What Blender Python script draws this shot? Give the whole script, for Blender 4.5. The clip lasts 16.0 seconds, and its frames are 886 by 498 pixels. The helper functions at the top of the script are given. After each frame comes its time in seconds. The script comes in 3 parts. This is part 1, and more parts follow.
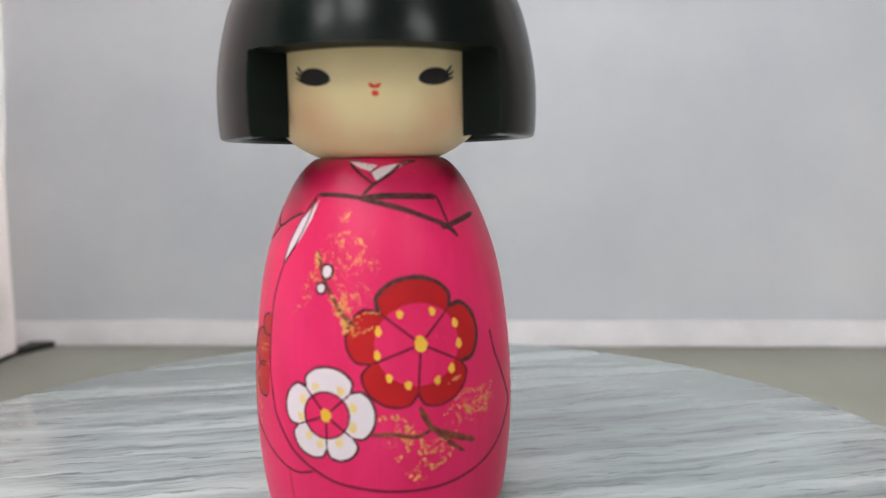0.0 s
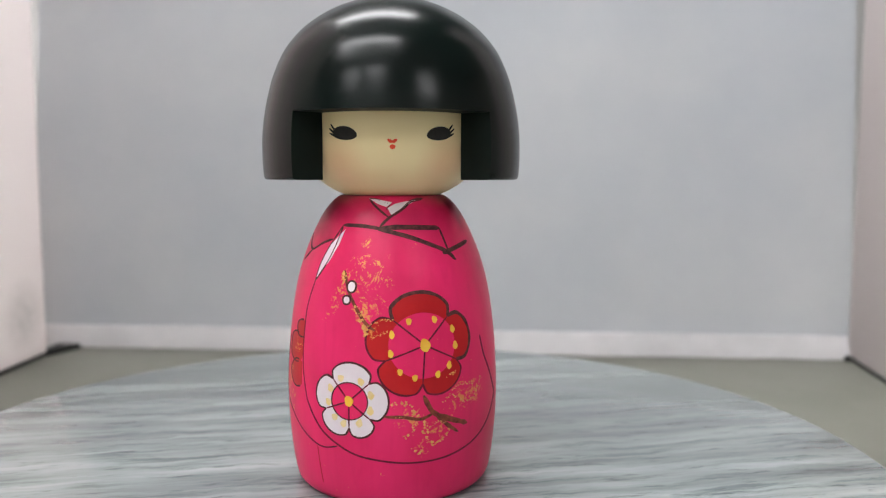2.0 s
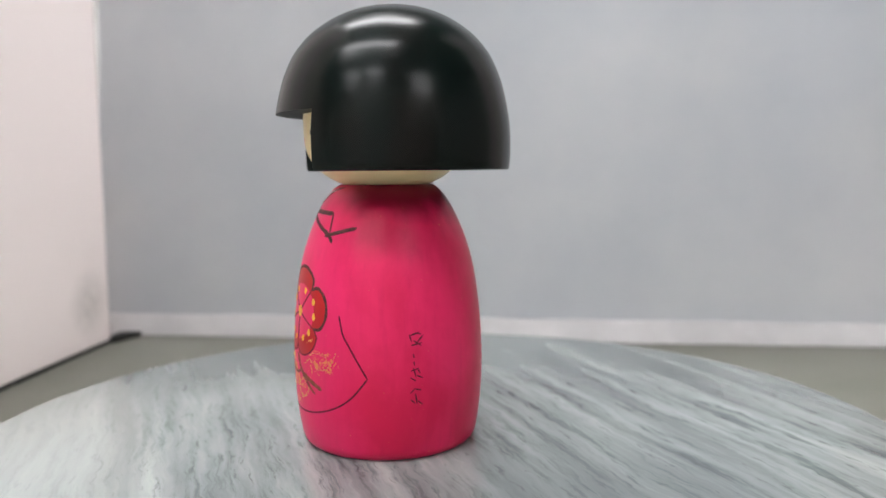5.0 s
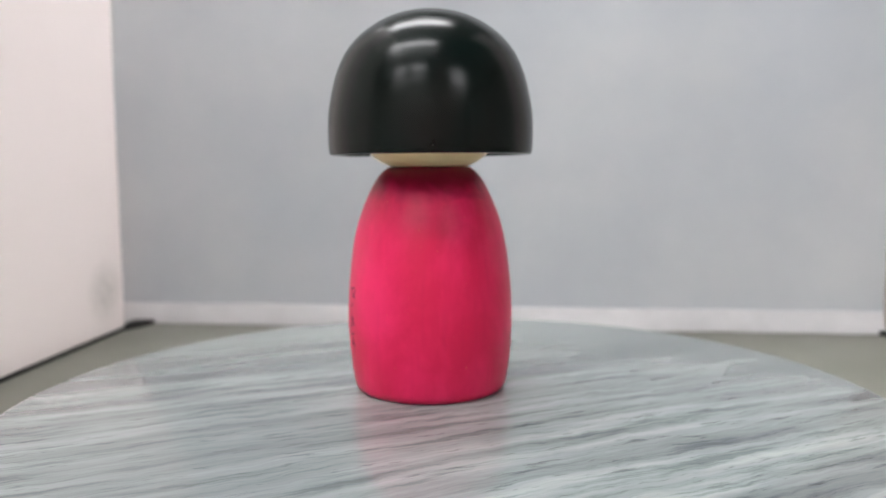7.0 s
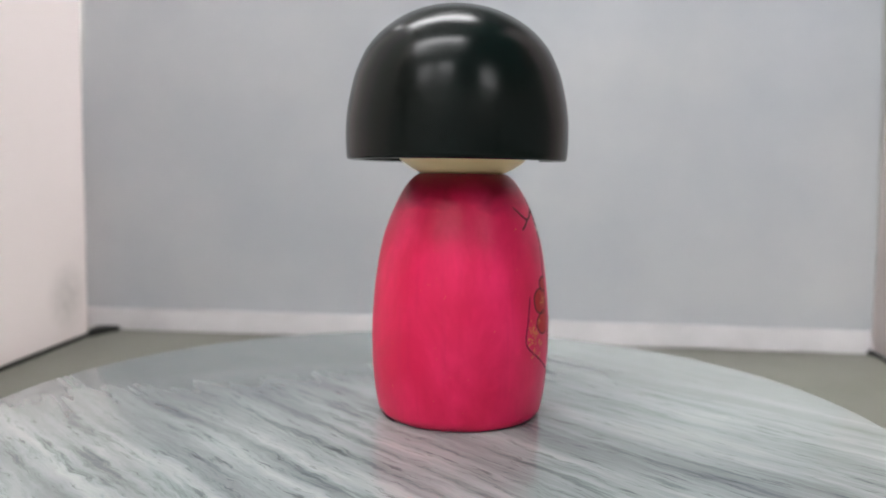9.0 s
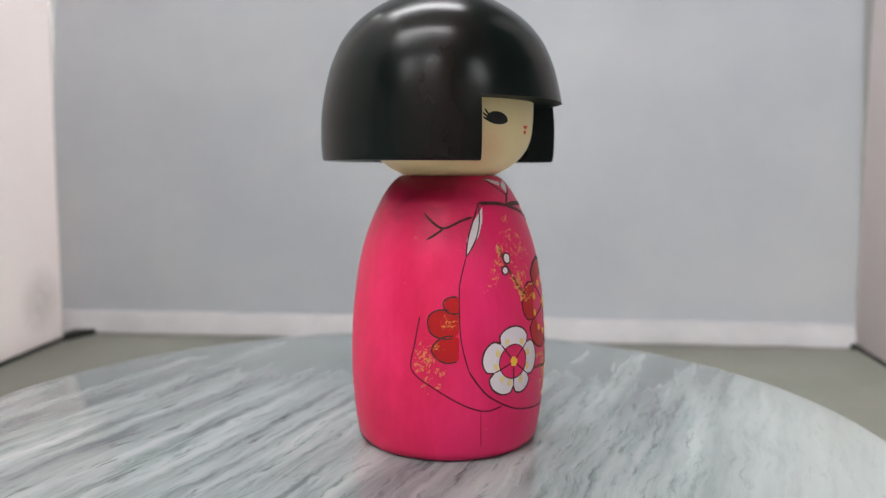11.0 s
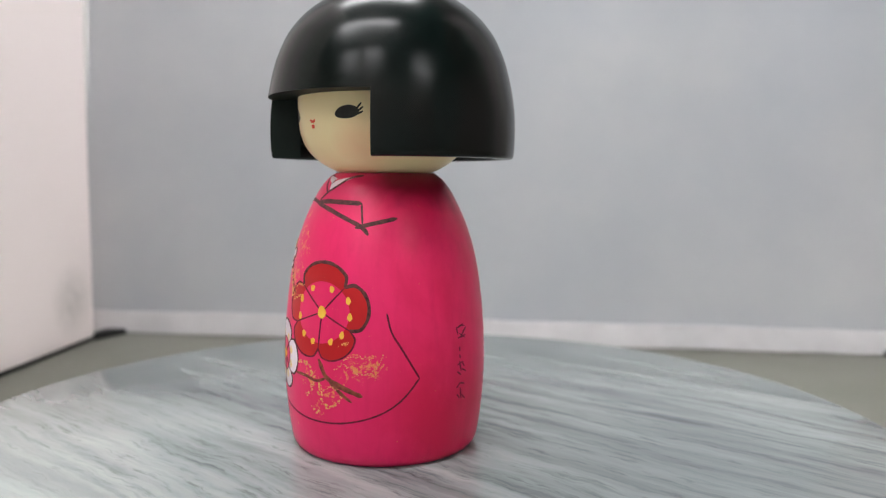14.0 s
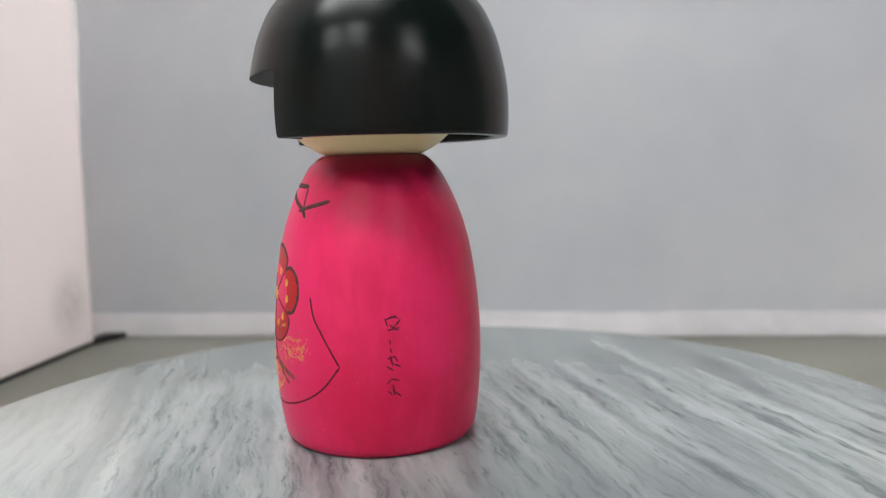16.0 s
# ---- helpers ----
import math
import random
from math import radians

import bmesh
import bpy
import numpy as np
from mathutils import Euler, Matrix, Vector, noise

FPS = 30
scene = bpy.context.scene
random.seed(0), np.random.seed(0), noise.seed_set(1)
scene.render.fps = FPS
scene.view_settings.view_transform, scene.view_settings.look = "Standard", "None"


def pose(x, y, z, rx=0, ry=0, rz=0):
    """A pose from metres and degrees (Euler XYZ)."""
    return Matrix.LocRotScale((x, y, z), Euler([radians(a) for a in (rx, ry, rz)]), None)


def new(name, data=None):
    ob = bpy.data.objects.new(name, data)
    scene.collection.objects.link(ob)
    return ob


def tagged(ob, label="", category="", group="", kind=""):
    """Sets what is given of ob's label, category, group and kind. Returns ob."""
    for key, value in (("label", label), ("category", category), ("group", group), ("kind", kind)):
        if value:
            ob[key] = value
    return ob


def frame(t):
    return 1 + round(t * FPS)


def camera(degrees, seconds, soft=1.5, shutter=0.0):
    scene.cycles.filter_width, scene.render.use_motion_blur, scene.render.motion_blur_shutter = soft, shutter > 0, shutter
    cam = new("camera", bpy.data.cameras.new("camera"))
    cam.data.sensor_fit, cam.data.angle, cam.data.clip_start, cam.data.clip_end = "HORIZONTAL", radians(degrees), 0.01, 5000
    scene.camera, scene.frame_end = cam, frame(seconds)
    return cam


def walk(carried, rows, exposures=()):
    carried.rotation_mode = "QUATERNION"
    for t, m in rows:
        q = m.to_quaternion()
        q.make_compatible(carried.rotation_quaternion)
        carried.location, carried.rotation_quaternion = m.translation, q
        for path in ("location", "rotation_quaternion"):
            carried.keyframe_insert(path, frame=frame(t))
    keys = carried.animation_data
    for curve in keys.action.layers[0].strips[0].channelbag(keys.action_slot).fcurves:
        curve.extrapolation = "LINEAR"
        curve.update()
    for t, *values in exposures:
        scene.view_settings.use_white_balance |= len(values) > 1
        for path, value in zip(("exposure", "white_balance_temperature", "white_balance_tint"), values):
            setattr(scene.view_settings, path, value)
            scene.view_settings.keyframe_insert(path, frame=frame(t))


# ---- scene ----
# ---- the camera's way ----
# seconds, place, yaw, pitch, roll, turn of the turntable
ROWS = [
    (0, 0.0355, -0.2121, 0.0844, 4.30, -6.04, 0.87, 15.7),
    (0.5, 0.0385, -0.2299, 0.0887, 3.65, -5.60, 0.83, 16.8),
    (1, 0.0398, -0.2452, 0.0901, 3.53, -5.17, 0.65, 17.0),
    (1.5, 0.0380, -0.2541, 0.0892, 3.57, -4.76, 0.46, 16.2),
    (2, 0.0378, -0.2564, 0.0920, 4.07, -5.26, -0.07, 16.2),
    (2.5, 0.0391, -0.2582, 0.0931, 4.48, -5.33, -0.69, 16.3),
    (3, 0.0389, -0.2596, 0.0921, 4.42, -5.04, -1.41, 15.9),
    (3.5, 0.0377, -0.2603, 0.0904, 5.21, -4.81, -1.07, 2.6),
    (4, 0.0346, -0.2669, 0.0931, 5.94, -5.68, 0.20, -23.2),
    (4.2, 0.0364, -0.2677, 0.0930, 6.40, -5.74, 0.66, -30.6),
    (6.3, 0.0355, -0.2823, 0.0868, 7.62, -5.56, 0.24, -119.6),
    (6.5, 0.0357, -0.2840, 0.0865, 7.55, -5.65, 0.48, -128.0),
    (7, 0.0316, -0.2904, 0.0844, 6.66, -5.56, 0.40, -148.4),
    (7.5, 0.0298, -0.2866, 0.0843, 6.48, -5.78, 0.55, -169.1),
    (8, 0.0297, -0.2826, 0.0871, 6.19, -6.04, 0.17, -190.0),
    (8.2, 0.0303, -0.2791, 0.0856, 6.28, -5.66, -0.39, -196.3),
    (10.3, 0.0337, -0.2659, 0.0844, 4.83, -4.92, -0.50, -261.8),
    (10.5, 0.0353, -0.2643, 0.0849, 4.93, -5.06, -0.50, -267.2),
    (11, 0.0352, -0.2637, 0.0880, 4.50, -5.66, -0.22, -286.6),
    (11.5, 0.0361, -0.2662, 0.0887, 4.35, -5.69, -0.81, -303.1),
    (12, 0.0356, -0.2652, 0.0868, 4.44, -5.27, -0.27, -322.3),
    (12.5, 0.0375, -0.2662, 0.0888, 5.12, -5.74, -0.25, -340.7),
    (13, 0.0330, -0.2626, 0.0876, 5.08, -5.55, -0.79, -360.2),
    (13.5, 0.0346, -0.2631, 0.0863, 5.77, -5.31, -1.20, -377.7),
    (14, 0.0385, -0.2638, 0.0851, 6.68, -5.16, -0.32, -393.3),
    (14.5, 0.0366, -0.2606, 0.0862, 6.82, -5.41, 0.21, -409.0),
    (15, 0.0358, -0.2530, 0.0833, 7.07, -5.12, 1.02, -420.3),
    (15.5, 0.0335, -0.2512, 0.0808, 6.69, -4.98, 1.56, -429.0),
    (16, 0.0341, -0.2473, 0.0801, 6.79, -5.42, 1.46, -430.7),
]

cam = camera(58.71, 16.0, soft=1.2)
cam.data.dof.use_dof = True
cam.data.dof.focus_distance = 0.222
cam.data.dof.aperture_fstop = 10.5
walk(cam, [(t, pose(x, y, z, 90 + pitch, roll, yaw)) for t, x, y, z, yaw, pitch, roll, turn in ROWS],
     exposures=[(0.0, 0.02), (0.5, 0.05), (1.2, 0.0), (2.0, -0.12), (4.5, -0.12), (6.4, -0.05), (7.0, -0.05), (8.0, -0.13), (12.0, -0.16), (16.0, -0.16)])

# ---- world: a closed room, lit by its ceiling lamps, some of them added ----
world = bpy.data.worlds.new("room_dark")
scene.world = world
world.use_nodes = True
world.node_tree.nodes["Background"].inputs["Color"].default_value = (0.6, 0.65, 0.7, 1)
world.node_tree.nodes["Background"].inputs["Strength"].default_value = 0.05

LAMP = 21.1


# ---- materials ----
def material(name, color, rough=0.5, spec=0.5, metal=0.0):
    m = bpy.data.materials.new(name)
    m.use_nodes = True
    b = m.node_tree.nodes["Principled BSDF"]
    b.inputs["Base Color"].default_value = (*color, 1)
    b.inputs["Roughness"].default_value = rough
    b.inputs["Specular IOR Level"].default_value = spec
    b.inputs["Metallic"].default_value = metal
    return m, m.node_tree, b


def node(tree, kind, **values):
    n = tree.nodes.new(kind)
    for key, value in values.items():
        if key in n.inputs:
            n.inputs[key].default_value = value
        else:
            for i in n.inputs:
                if i.name.replace(" ", "_") == key:
                    i.default_value = value
                    break
    return n


def coords(tree, scale=(1, 1, 1), rot=(0, 0, 0)):
    c = tree.nodes.new("ShaderNodeTexCoord")
    m = tree.nodes.new("ShaderNodeMapping")
    m.inputs["Scale"].default_value = scale
    m.inputs["Rotation"].default_value = rot
    tree.links.new(c.outputs["Object"], m.inputs["Vector"])
    return m.outputs["Vector"]


def grain(tree, vector, scale, detail=4.0, rough=0.55, distort=0.0):
    n = tree.nodes.new("ShaderNodeTexNoise")
    n.inputs["Scale"].default_value = scale
    n.inputs["Detail"].default_value = detail
    n.inputs["Roughness"].default_value = rough
    n.inputs["Distortion"].default_value = distort
    tree.links.new(vector, n.inputs["Vector"])
    return n.outputs["Fac"]


def ramp(tree, fac, stops):
    r = tree.nodes.new("ShaderNodeValToRGB")
    e = r.color_ramp.elements
    e[0].position, e[0].color = stops[0][0], (*stops[0][1], 1)
    e[1].position, e[1].color = stops[-1][0], (*stops[-1][1], 1)
    for at, col in stops[1:-1]:
        x = e.new(at)
        x.color = (*col, 1)
    tree.links.new(fac, r.inputs["Fac"])
    return r.outputs["Color"]


def value_ramp(tree, fac, stops):
    return ramp(tree, fac, [(at, (v, v, v)) for at, v in stops])


def mix(tree, fac, a, b, how="MIX"):
    n = tree.nodes.new("ShaderNodeMixRGB")
    n.blend_type = how
    for socket, v in zip(n.inputs, (fac, a, b)):
        if isinstance(v, (int, float)):
            socket.default_value = v
        elif isinstance(v, tuple):
            socket.default_value = (*v, 1)
        else:
            tree.links.new(v, socket)
    return n.outputs["Color"]


def maths(tree, op, a, b=0.0):
    n = tree.nodes.new("ShaderNodeMath")
    n.operation = op
    for socket, v in zip(n.inputs, (a, b)):
        if isinstance(v, (int, float)):
            socket.default_value = v
        else:
            tree.links.new(v, socket)
    return n.outputs["Value"]


def bump(tree, shader, height, strength, distance):
    n = tree.nodes.new("ShaderNodeBump")
    n.inputs["Strength"].default_value = strength
    n.inputs["Distance"].default_value = distance
    tree.links.new(height, n.inputs["Height"])
    tree.links.new(n.outputs["Normal"], shader.inputs["Normal"])


def mottled(name, a, b, scale, rough=0.6, spec=0.4, fine=0.0, stretch=(1, 1, 1), depth=0.0002):
    m, t, s = material(name, a, rough, spec)
    v = coords(t, stretch)
    f = grain(t, v, scale, 5, 0.6)
    t.links.new(ramp(t, f, [(0.3, a), (0.7, b)]), s.inputs["Base Color"])
    if fine:
        bump(t, s, grain(t, v, fine, 3), 0.25, depth)
    return m


def spot_mask(t, at, inner, outer):
    """1 inside, 0 outside a soft ball round a point of the object."""
    d = t.nodes.new("ShaderNodeVectorMath")
    d.operation = "DISTANCE"
    t.links.new(t.nodes.new("ShaderNodeTexCoord").outputs["Object"], d.inputs[0])
    d.inputs[1].default_value = at
    n = t.nodes.new("ShaderNodeMapRange")
    n.inputs["From Min"].default_value = outer
    n.inputs["From Max"].default_value = inner
    t.links.new(d.outputs["Value"], n.inputs["Value"])
    return n.outputs["Result"]


# marble: grey veins that run one way over a milky ground, polished
def stretched(t, vector, along, shift=0.0):
    """Coordinates drawn out along the veins."""
    m = t.nodes.new("ShaderNodeMapping")
    m.inputs["Scale"].default_value = (along, 1.0, 1.0)
    m.inputs["Location"].default_value = (0, shift, shift)
    t.links.new(vector, m.inputs["Vector"])
    return m.outputs["Vector"]


def marble():
    m, t, s = material("marble", (0.6, 0.62, 0.62), 0.08, 0.5)
    plain = coords(t, (1, 1, 1), (0, 0, radians(1)))
    # a slow wander of the veins to either side
    bend = maths(t, "MULTIPLY", maths(t, "SUBTRACT", grain(t, plain, 17, 3, 0.5), 0.5), 0.009)
    fray = maths(t, "MULTIPLY", maths(t, "SUBTRACT", grain(t, plain, 130, 3, 0.55), 0.5), 0.0030)
    push = t.nodes.new("ShaderNodeCombineXYZ")
    t.links.new(maths(t, "ADD", bend, fray), push.inputs["Y"])
    add = t.nodes.new("ShaderNodeVectorMath")
    t.links.new(plain, add.inputs[0])
    t.links.new(push.outputs["Vector"], add.inputs[1])
    v = add.outputs["Vector"]
    broad = grain(t, stretched(t, v, 0.08), 70, 4, 0.6)
    veins = grain(t, stretched(t, v, 0.105, 0.31), 180, 6, 0.64)
    thin = grain(t, stretched(t, v, 0.17, 0.77), 300, 6, 0.64)
    fleck = grain(t, stretched(t, v, 0.22, 0.13), 480, 3, 0.55)
    # the pale, nearly unveined margin; opposite, a greyer stretch with the doll's soft shadow painted in
    sep = t.nodes.new("ShaderNodeSeparateXYZ")
    t.links.new(v, sep.inputs["Vector"])
    pale = t.nodes.new("ShaderNodeMapRange")
    pale.interpolation_type = "SMOOTHSTEP"
    pale.inputs["From Min"].default_value, pale.inputs["From Max"].default_value = -0.072, -0.135
    t.links.new(sep.outputs["Y"], pale.inputs["Value"])
    pale = maths(t, "MAXIMUM", pale.outputs["Result"], maths(t, "MULTIPLY", spot_mask(t, (-0.07, -0.058, 0), 0.004, 0.042), 0.55))
    grey = spot_mask(t, (0.082, 0.020, 0), 0.015, 0.080)
    col = ramp(t, broad, [(0.36, (0.198, 0.220, 0.226)), (0.50, (0.290, 0.321, 0.319)), (0.66, (0.400, 0.438, 0.428))])
    col = mix(t, 0.85, col, ramp(t, veins, [(0.34, (0.36, 0.41, 0.425)), (0.46, (0.84, 0.87, 0.87)), (0.58, (1, 1, 1))]), "MULTIPLY")
    col = mix(t, 0.62, col, ramp(t, thin, [(0.33, (0.18, 0.20, 0.22)), (0.42, (0.88, 0.90, 0.90)), (0.50, (1, 1, 1))]), "MULTIPLY")
    col = mix(t, 0.45, col, ramp(t, fleck, [(0.26, (0.30, 0.30, 0.33)), (0.34, (1, 1, 1))]), "MULTIPLY")
    col = mix(t, maths(t, "MULTIPLY", pale, 0.70), col, (0.500, 0.545, 0.525))
    col = mix(t, maths(t, "MULTIPLY", grey, 0.55), col, (0.150, 0.172, 0.176))
    t.links.new(col, s.inputs["Base Color"])
    t.links.new(value_ramp(t, broad, [(0.3, 0.095), (0.7, 0.08)]), s.inputs["Roughness"])
    return m


def surface_point(angle, z, out=0.0):
    """A point of the body's skin: degrees from the front, height and offset in millimetres, in metres."""
    a = radians(angle + FRONT)
    r = (body_radius(z) + out) / 1000
    return Vector((r * math.cos(a), r * math.sin(a), z / 1000))


FRONT = -98.6
BODY = [(0.0, 27.0), (0.5, 28.0), (2.2, 29.4), (5.5, 30.2), (10.8, 31.0), (19, 31.75), (28.6, 32.05), (41.8, 31.5), (54.9, 29.95), (63.5, 28.2),
        (70, 26.1), (74.3, 24.35), (78, 22.6), (81, 20.95), (83.3, 19.3), (85.1, 17.6), (86.3, 15.9), (86.6, 14.5)]
HEAD = [(86.6, 14.5), (87.2, 15.9), (88.2, 17.9), (89.7, 20.3), (92, 23.0), (95, 25.2), (98.5, 26.5), (102, 27.0), (106, 27.2), (112, 27.2), (116, 26.5)]
DOME = [(91.0, 37.2), (91.15, 37.9), (91.7, 38.35), (93.5, 38.6), (97.7, 38.8), (103, 38.75), (106.5, 38.5), (109.6, 38.1), (113, 37.5), (117, 36.6), (121, 35.5),
        (125.5, 33.7), (129, 31.9), (132.4, 29.4), (135, 27.0), (137.5, 24.0), (140, 20.3), (142, 16.4), (143.5, 12.4), (144.6, 7.9), (145.2, 3.8), (145.4, 0.0)]


def spline_radius(profile, z):
    if z <= profile[0][0]:
        return profile[0][1]
    for (z0, r0), (z1, r1) in zip(profile, profile[1:]):
        if z <= z1:
            return r0 + (r1 - r0) * (z - z0) / (z1 - z0)
    return profile[-1][1]


def smooth_profile(profile, steps=3):
    pts = [Vector((r, z)) for z, r in profile]
    out = []
    for i in range(len(pts) - 1):
        p0, p1, p2, p3 = pts[max(i - 1, 0)], pts[i], pts[i + 1], pts[min(i + 2, len(pts) - 1)]
        for k in range(steps):
            s = k / steps
            q = 0.5 * (2 * p1 + (p2 - p0) * s + (2 * p0 - 5 * p1 + 4 * p2 - p3) * s * s + (3 * p1 - p0 - 3 * p2 + p3) * s ** 3)
            out.append((q.y, q.x))
    out.append(profile[-1])
    return out


BODY_SMOOTH = smooth_profile(BODY)
HEAD_SMOOTH = smooth_profile(HEAD)


def body_radius(z):
    return spline_radius(BODY_SMOOTH, z)


def head_radius(z):
    return spline_radius(HEAD_SMOOTH, z)


# gold dust: flecks inside soft clouds on the painted wood
GOLD_CLOUDS = [(-18.5, 68.6, 4.2), (-24.7, 65.0, 4.6), (-9.5, 64.2, 4.8), (-17.5, 61.9, 5.0), (-33.4, 56.8, 4.4), (-7.5, 56.8, 5.0), (-16.0, 54.8, 5.4), (-1.7, 64.0, 3.2),
               (-16.4, 73.4, 2.2), (-6.6, 68.3, 3.2), (-36.9, 53.8, 3.0), (-28, 60.5, 4.2), (-10, 50.2, 3.8), (31, 37.5, 1.8), (37, 30.5, 7.0), (46, 31.5, 5.5), (8, 26, 6.0), (20, 21, 6.0),
               (12, 17, 3.2), (-71, 34, 6.5), (-68, 26, 6.5), (-76, 30, 4), (-60, 43, 4)]


def gold_mask(t):
    c = t.nodes.new("ShaderNodeTexCoord").outputs["Object"]
    total = None
    for a, z, size in GOLD_CLOUDS:
        d = t.nodes.new("ShaderNodeVectorMath")
        d.operation = "DISTANCE"
        t.links.new(c, d.inputs[0])
        d.inputs[1].default_value = surface_point(a, z)
        n = t.nodes.new("ShaderNodeMapRange")
        n.inputs["From Min"].default_value = size / 1000
        n.inputs["From Max"].default_value = size / 3600
        t.links.new(d.outputs["Value"], n.inputs["Value"])
        total = n.outputs["Result"] if total is None else maths(t, "MAXIMUM", total, n.outputs["Result"])
    flakes = grain(t, c, 420, 6, 0.70, 1.2)
    wisps = grain(t, c, 170, 5, 0.66, 1.6)
    line = maths(t, "ABSOLUTE", maths(t, "SUBTRACT", wisps, 0.5))
    line = maths(t, "SUBTRACT", 0.036, line)
    f = maths(t, "MULTIPLY", maths(t, "SUBTRACT", flakes, 0.50), 0.6)
    f = maths(t, "ADD", maths(t, "MULTIPLY", f, 0.8), maths(t, "MULTIPLY", line, 1.1))
    f = maths(t, "ADD", f, maths(t, "MULTIPLY", maths(t, "SUBTRACT", total, 1.0), 0.105))
    mask = t.nodes.new("ShaderNodeMapRange")
    mask.inputs["From Min"].default_value = 0.0
    mask.inputs["From Max"].default_value = 0.028
    t.links.new(f, mask.inputs["Value"])
    return mask.outputs["Result"]


def painted_wood(name, light, deep, rough):
    m, t, s = material(name, light, rough, 0.36)
    v = coords(t)
    streak = grain(t, coords(t, (1, 1, 0.12)), 90, 4, 0.6)
    cloud = grain(t, coords(t, (1, 1, 0.6)), 46, 5, 0.58, 0.3)
    col = mix(t, value_ramp(t, cloud, [(0.36, 0), (0.62, 1.0)]), light, deep)
    col = mix(t, value_ramp(t, streak, [(0.45, 0), (0.75, 0.35)]), col, deep)
    if name == "pink_wood":
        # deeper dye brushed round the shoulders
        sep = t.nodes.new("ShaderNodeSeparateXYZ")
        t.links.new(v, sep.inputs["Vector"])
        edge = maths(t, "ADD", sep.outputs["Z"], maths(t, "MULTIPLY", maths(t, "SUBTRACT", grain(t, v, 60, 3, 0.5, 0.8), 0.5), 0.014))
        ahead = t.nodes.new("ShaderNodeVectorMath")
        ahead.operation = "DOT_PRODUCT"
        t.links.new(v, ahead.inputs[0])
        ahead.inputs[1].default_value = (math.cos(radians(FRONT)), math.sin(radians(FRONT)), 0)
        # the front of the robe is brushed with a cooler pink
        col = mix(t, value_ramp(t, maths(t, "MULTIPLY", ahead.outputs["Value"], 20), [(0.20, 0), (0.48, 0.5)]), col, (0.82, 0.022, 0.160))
        fibre = grain(t, coords(t, (1, 1, 0.035)), 420, 3, 0.6)
        col = mix(t, value_ramp(t, fibre, [(0.52, 0), (0.74, 0.17)]), col, (0.60, 0.008, 0.075))
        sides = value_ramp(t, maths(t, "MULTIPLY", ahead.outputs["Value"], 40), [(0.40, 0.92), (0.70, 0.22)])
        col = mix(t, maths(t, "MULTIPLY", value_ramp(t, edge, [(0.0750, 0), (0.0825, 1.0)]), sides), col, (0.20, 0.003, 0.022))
    mask = gold_mask(t)
    col = mix(t, maths(t, "MULTIPLY", mask, 0.72), col, (0.84, 0.42, 0.10))
    t.links.new(col, s.inputs["Base Color"])
    t.links.new(maths(t, "MULTIPLY", mask, 0.35), s.inputs["Metallic"])
    bump(t, s, grain(t, coords(t, (1, 1, 0.2)), 700, 3), 0.12, 0.0001)
    return m


MARBLE = marble()
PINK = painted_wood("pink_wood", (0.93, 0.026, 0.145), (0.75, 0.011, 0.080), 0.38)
RED = painted_wood("red_paint", (0.60, 0.009, 0.013), (0.46, 0.005, 0.009), 0.42)


def lacquer():
    m, t, s = material("black_lacquer", (0.011, 0.010, 0.009), 0.23, 0.25)
    v = coords(t)
    col = ramp(t, grain(t, v, 30, 3), [(0.35, (0.0018, 0.0072, 0.0062)), (0.7, (0.0044, 0.0066, 0.0052))])
    # faint red-brown blotches mixed into the black by noise
    blotch = maths(t, "MULTIPLY", grain(t, coords(t, (1, 1, 0.5)), 55, 4, 0.6), grain(t, coords(t, (1, 1, 0.4)), 26, 2, 0.5))
    col = mix(t, value_ramp(t, blotch, [(0.22, 0), (0.42, 0.5)]), col, (0.018, 0.0062, 0.0044))
    t.links.new(col, s.inputs["Base Color"])
    t.links.new(value_ramp(t, grain(t, v, 18, 2), [(0.3, 0.215), (0.7, 0.245)]), s.inputs["Roughness"])
    bump(t, s, grain(t, coords(t, (0.15, 0.15, 1)), 900, 2), 0.03, 0.00005)
    return m


LACQUER = lacquer()
CUT = mottled("cut_lacquer", (0.0030, 0.0075, 0.0055), (0.0060, 0.0115, 0.0085), 120, 0.5, 0.16)
FACE = mottled("pale_wood", (0.96, 0.76, 0.41), (0.97, 0.81, 0.47), 30, 0.42, 0.4, 0, (1, 1, 0.15))
WHITE = mottled("white_paint", (0.80, 0.70, 0.74), (0.84, 0.76, 0.79), 200, 0.5, 0.4)
BURN = mottled("burnt_line", (0.026, 0.009, 0.010), (0.16, 0.045, 0.042), 900, 0.6, 0.3)
CARVED = mottled("carved_line", (0.07, 0.006, 0.014), (0.22, 0.012, 0.036), 420, 0.6, 0.3)
BROWN = mottled("brown_branch", (0.095, 0.018, 0.014), (0.34, 0.09, 0.045), 700, 0.55, 0.3)
YELLOW = mottled("yellow_paint", (0.86, 0.46, 0.035), (0.90, 0.56, 0.07), 260, 0.5, 0.4)
PALE_YELLOW = mottled("pale_yellow_paint", (0.86, 0.62, 0.22), (0.84, 0.70, 0.42), 300, 0.5, 0.4)
INK = mottled("black_ink", (0.014, 0.013, 0.012), (0.028, 0.025, 0.022), 300, 0.5, 0.3)
GOLD = mottled("gold_paint", (0.62, 0.26, 0.05), (0.88, 0.52, 0.16), 900, 0.4, 0.5)
LIP = mottled("red_ink", (0.84, 0.06, 0.02), (0.90, 0.10, 0.035), 300, 0.5, 0.4)


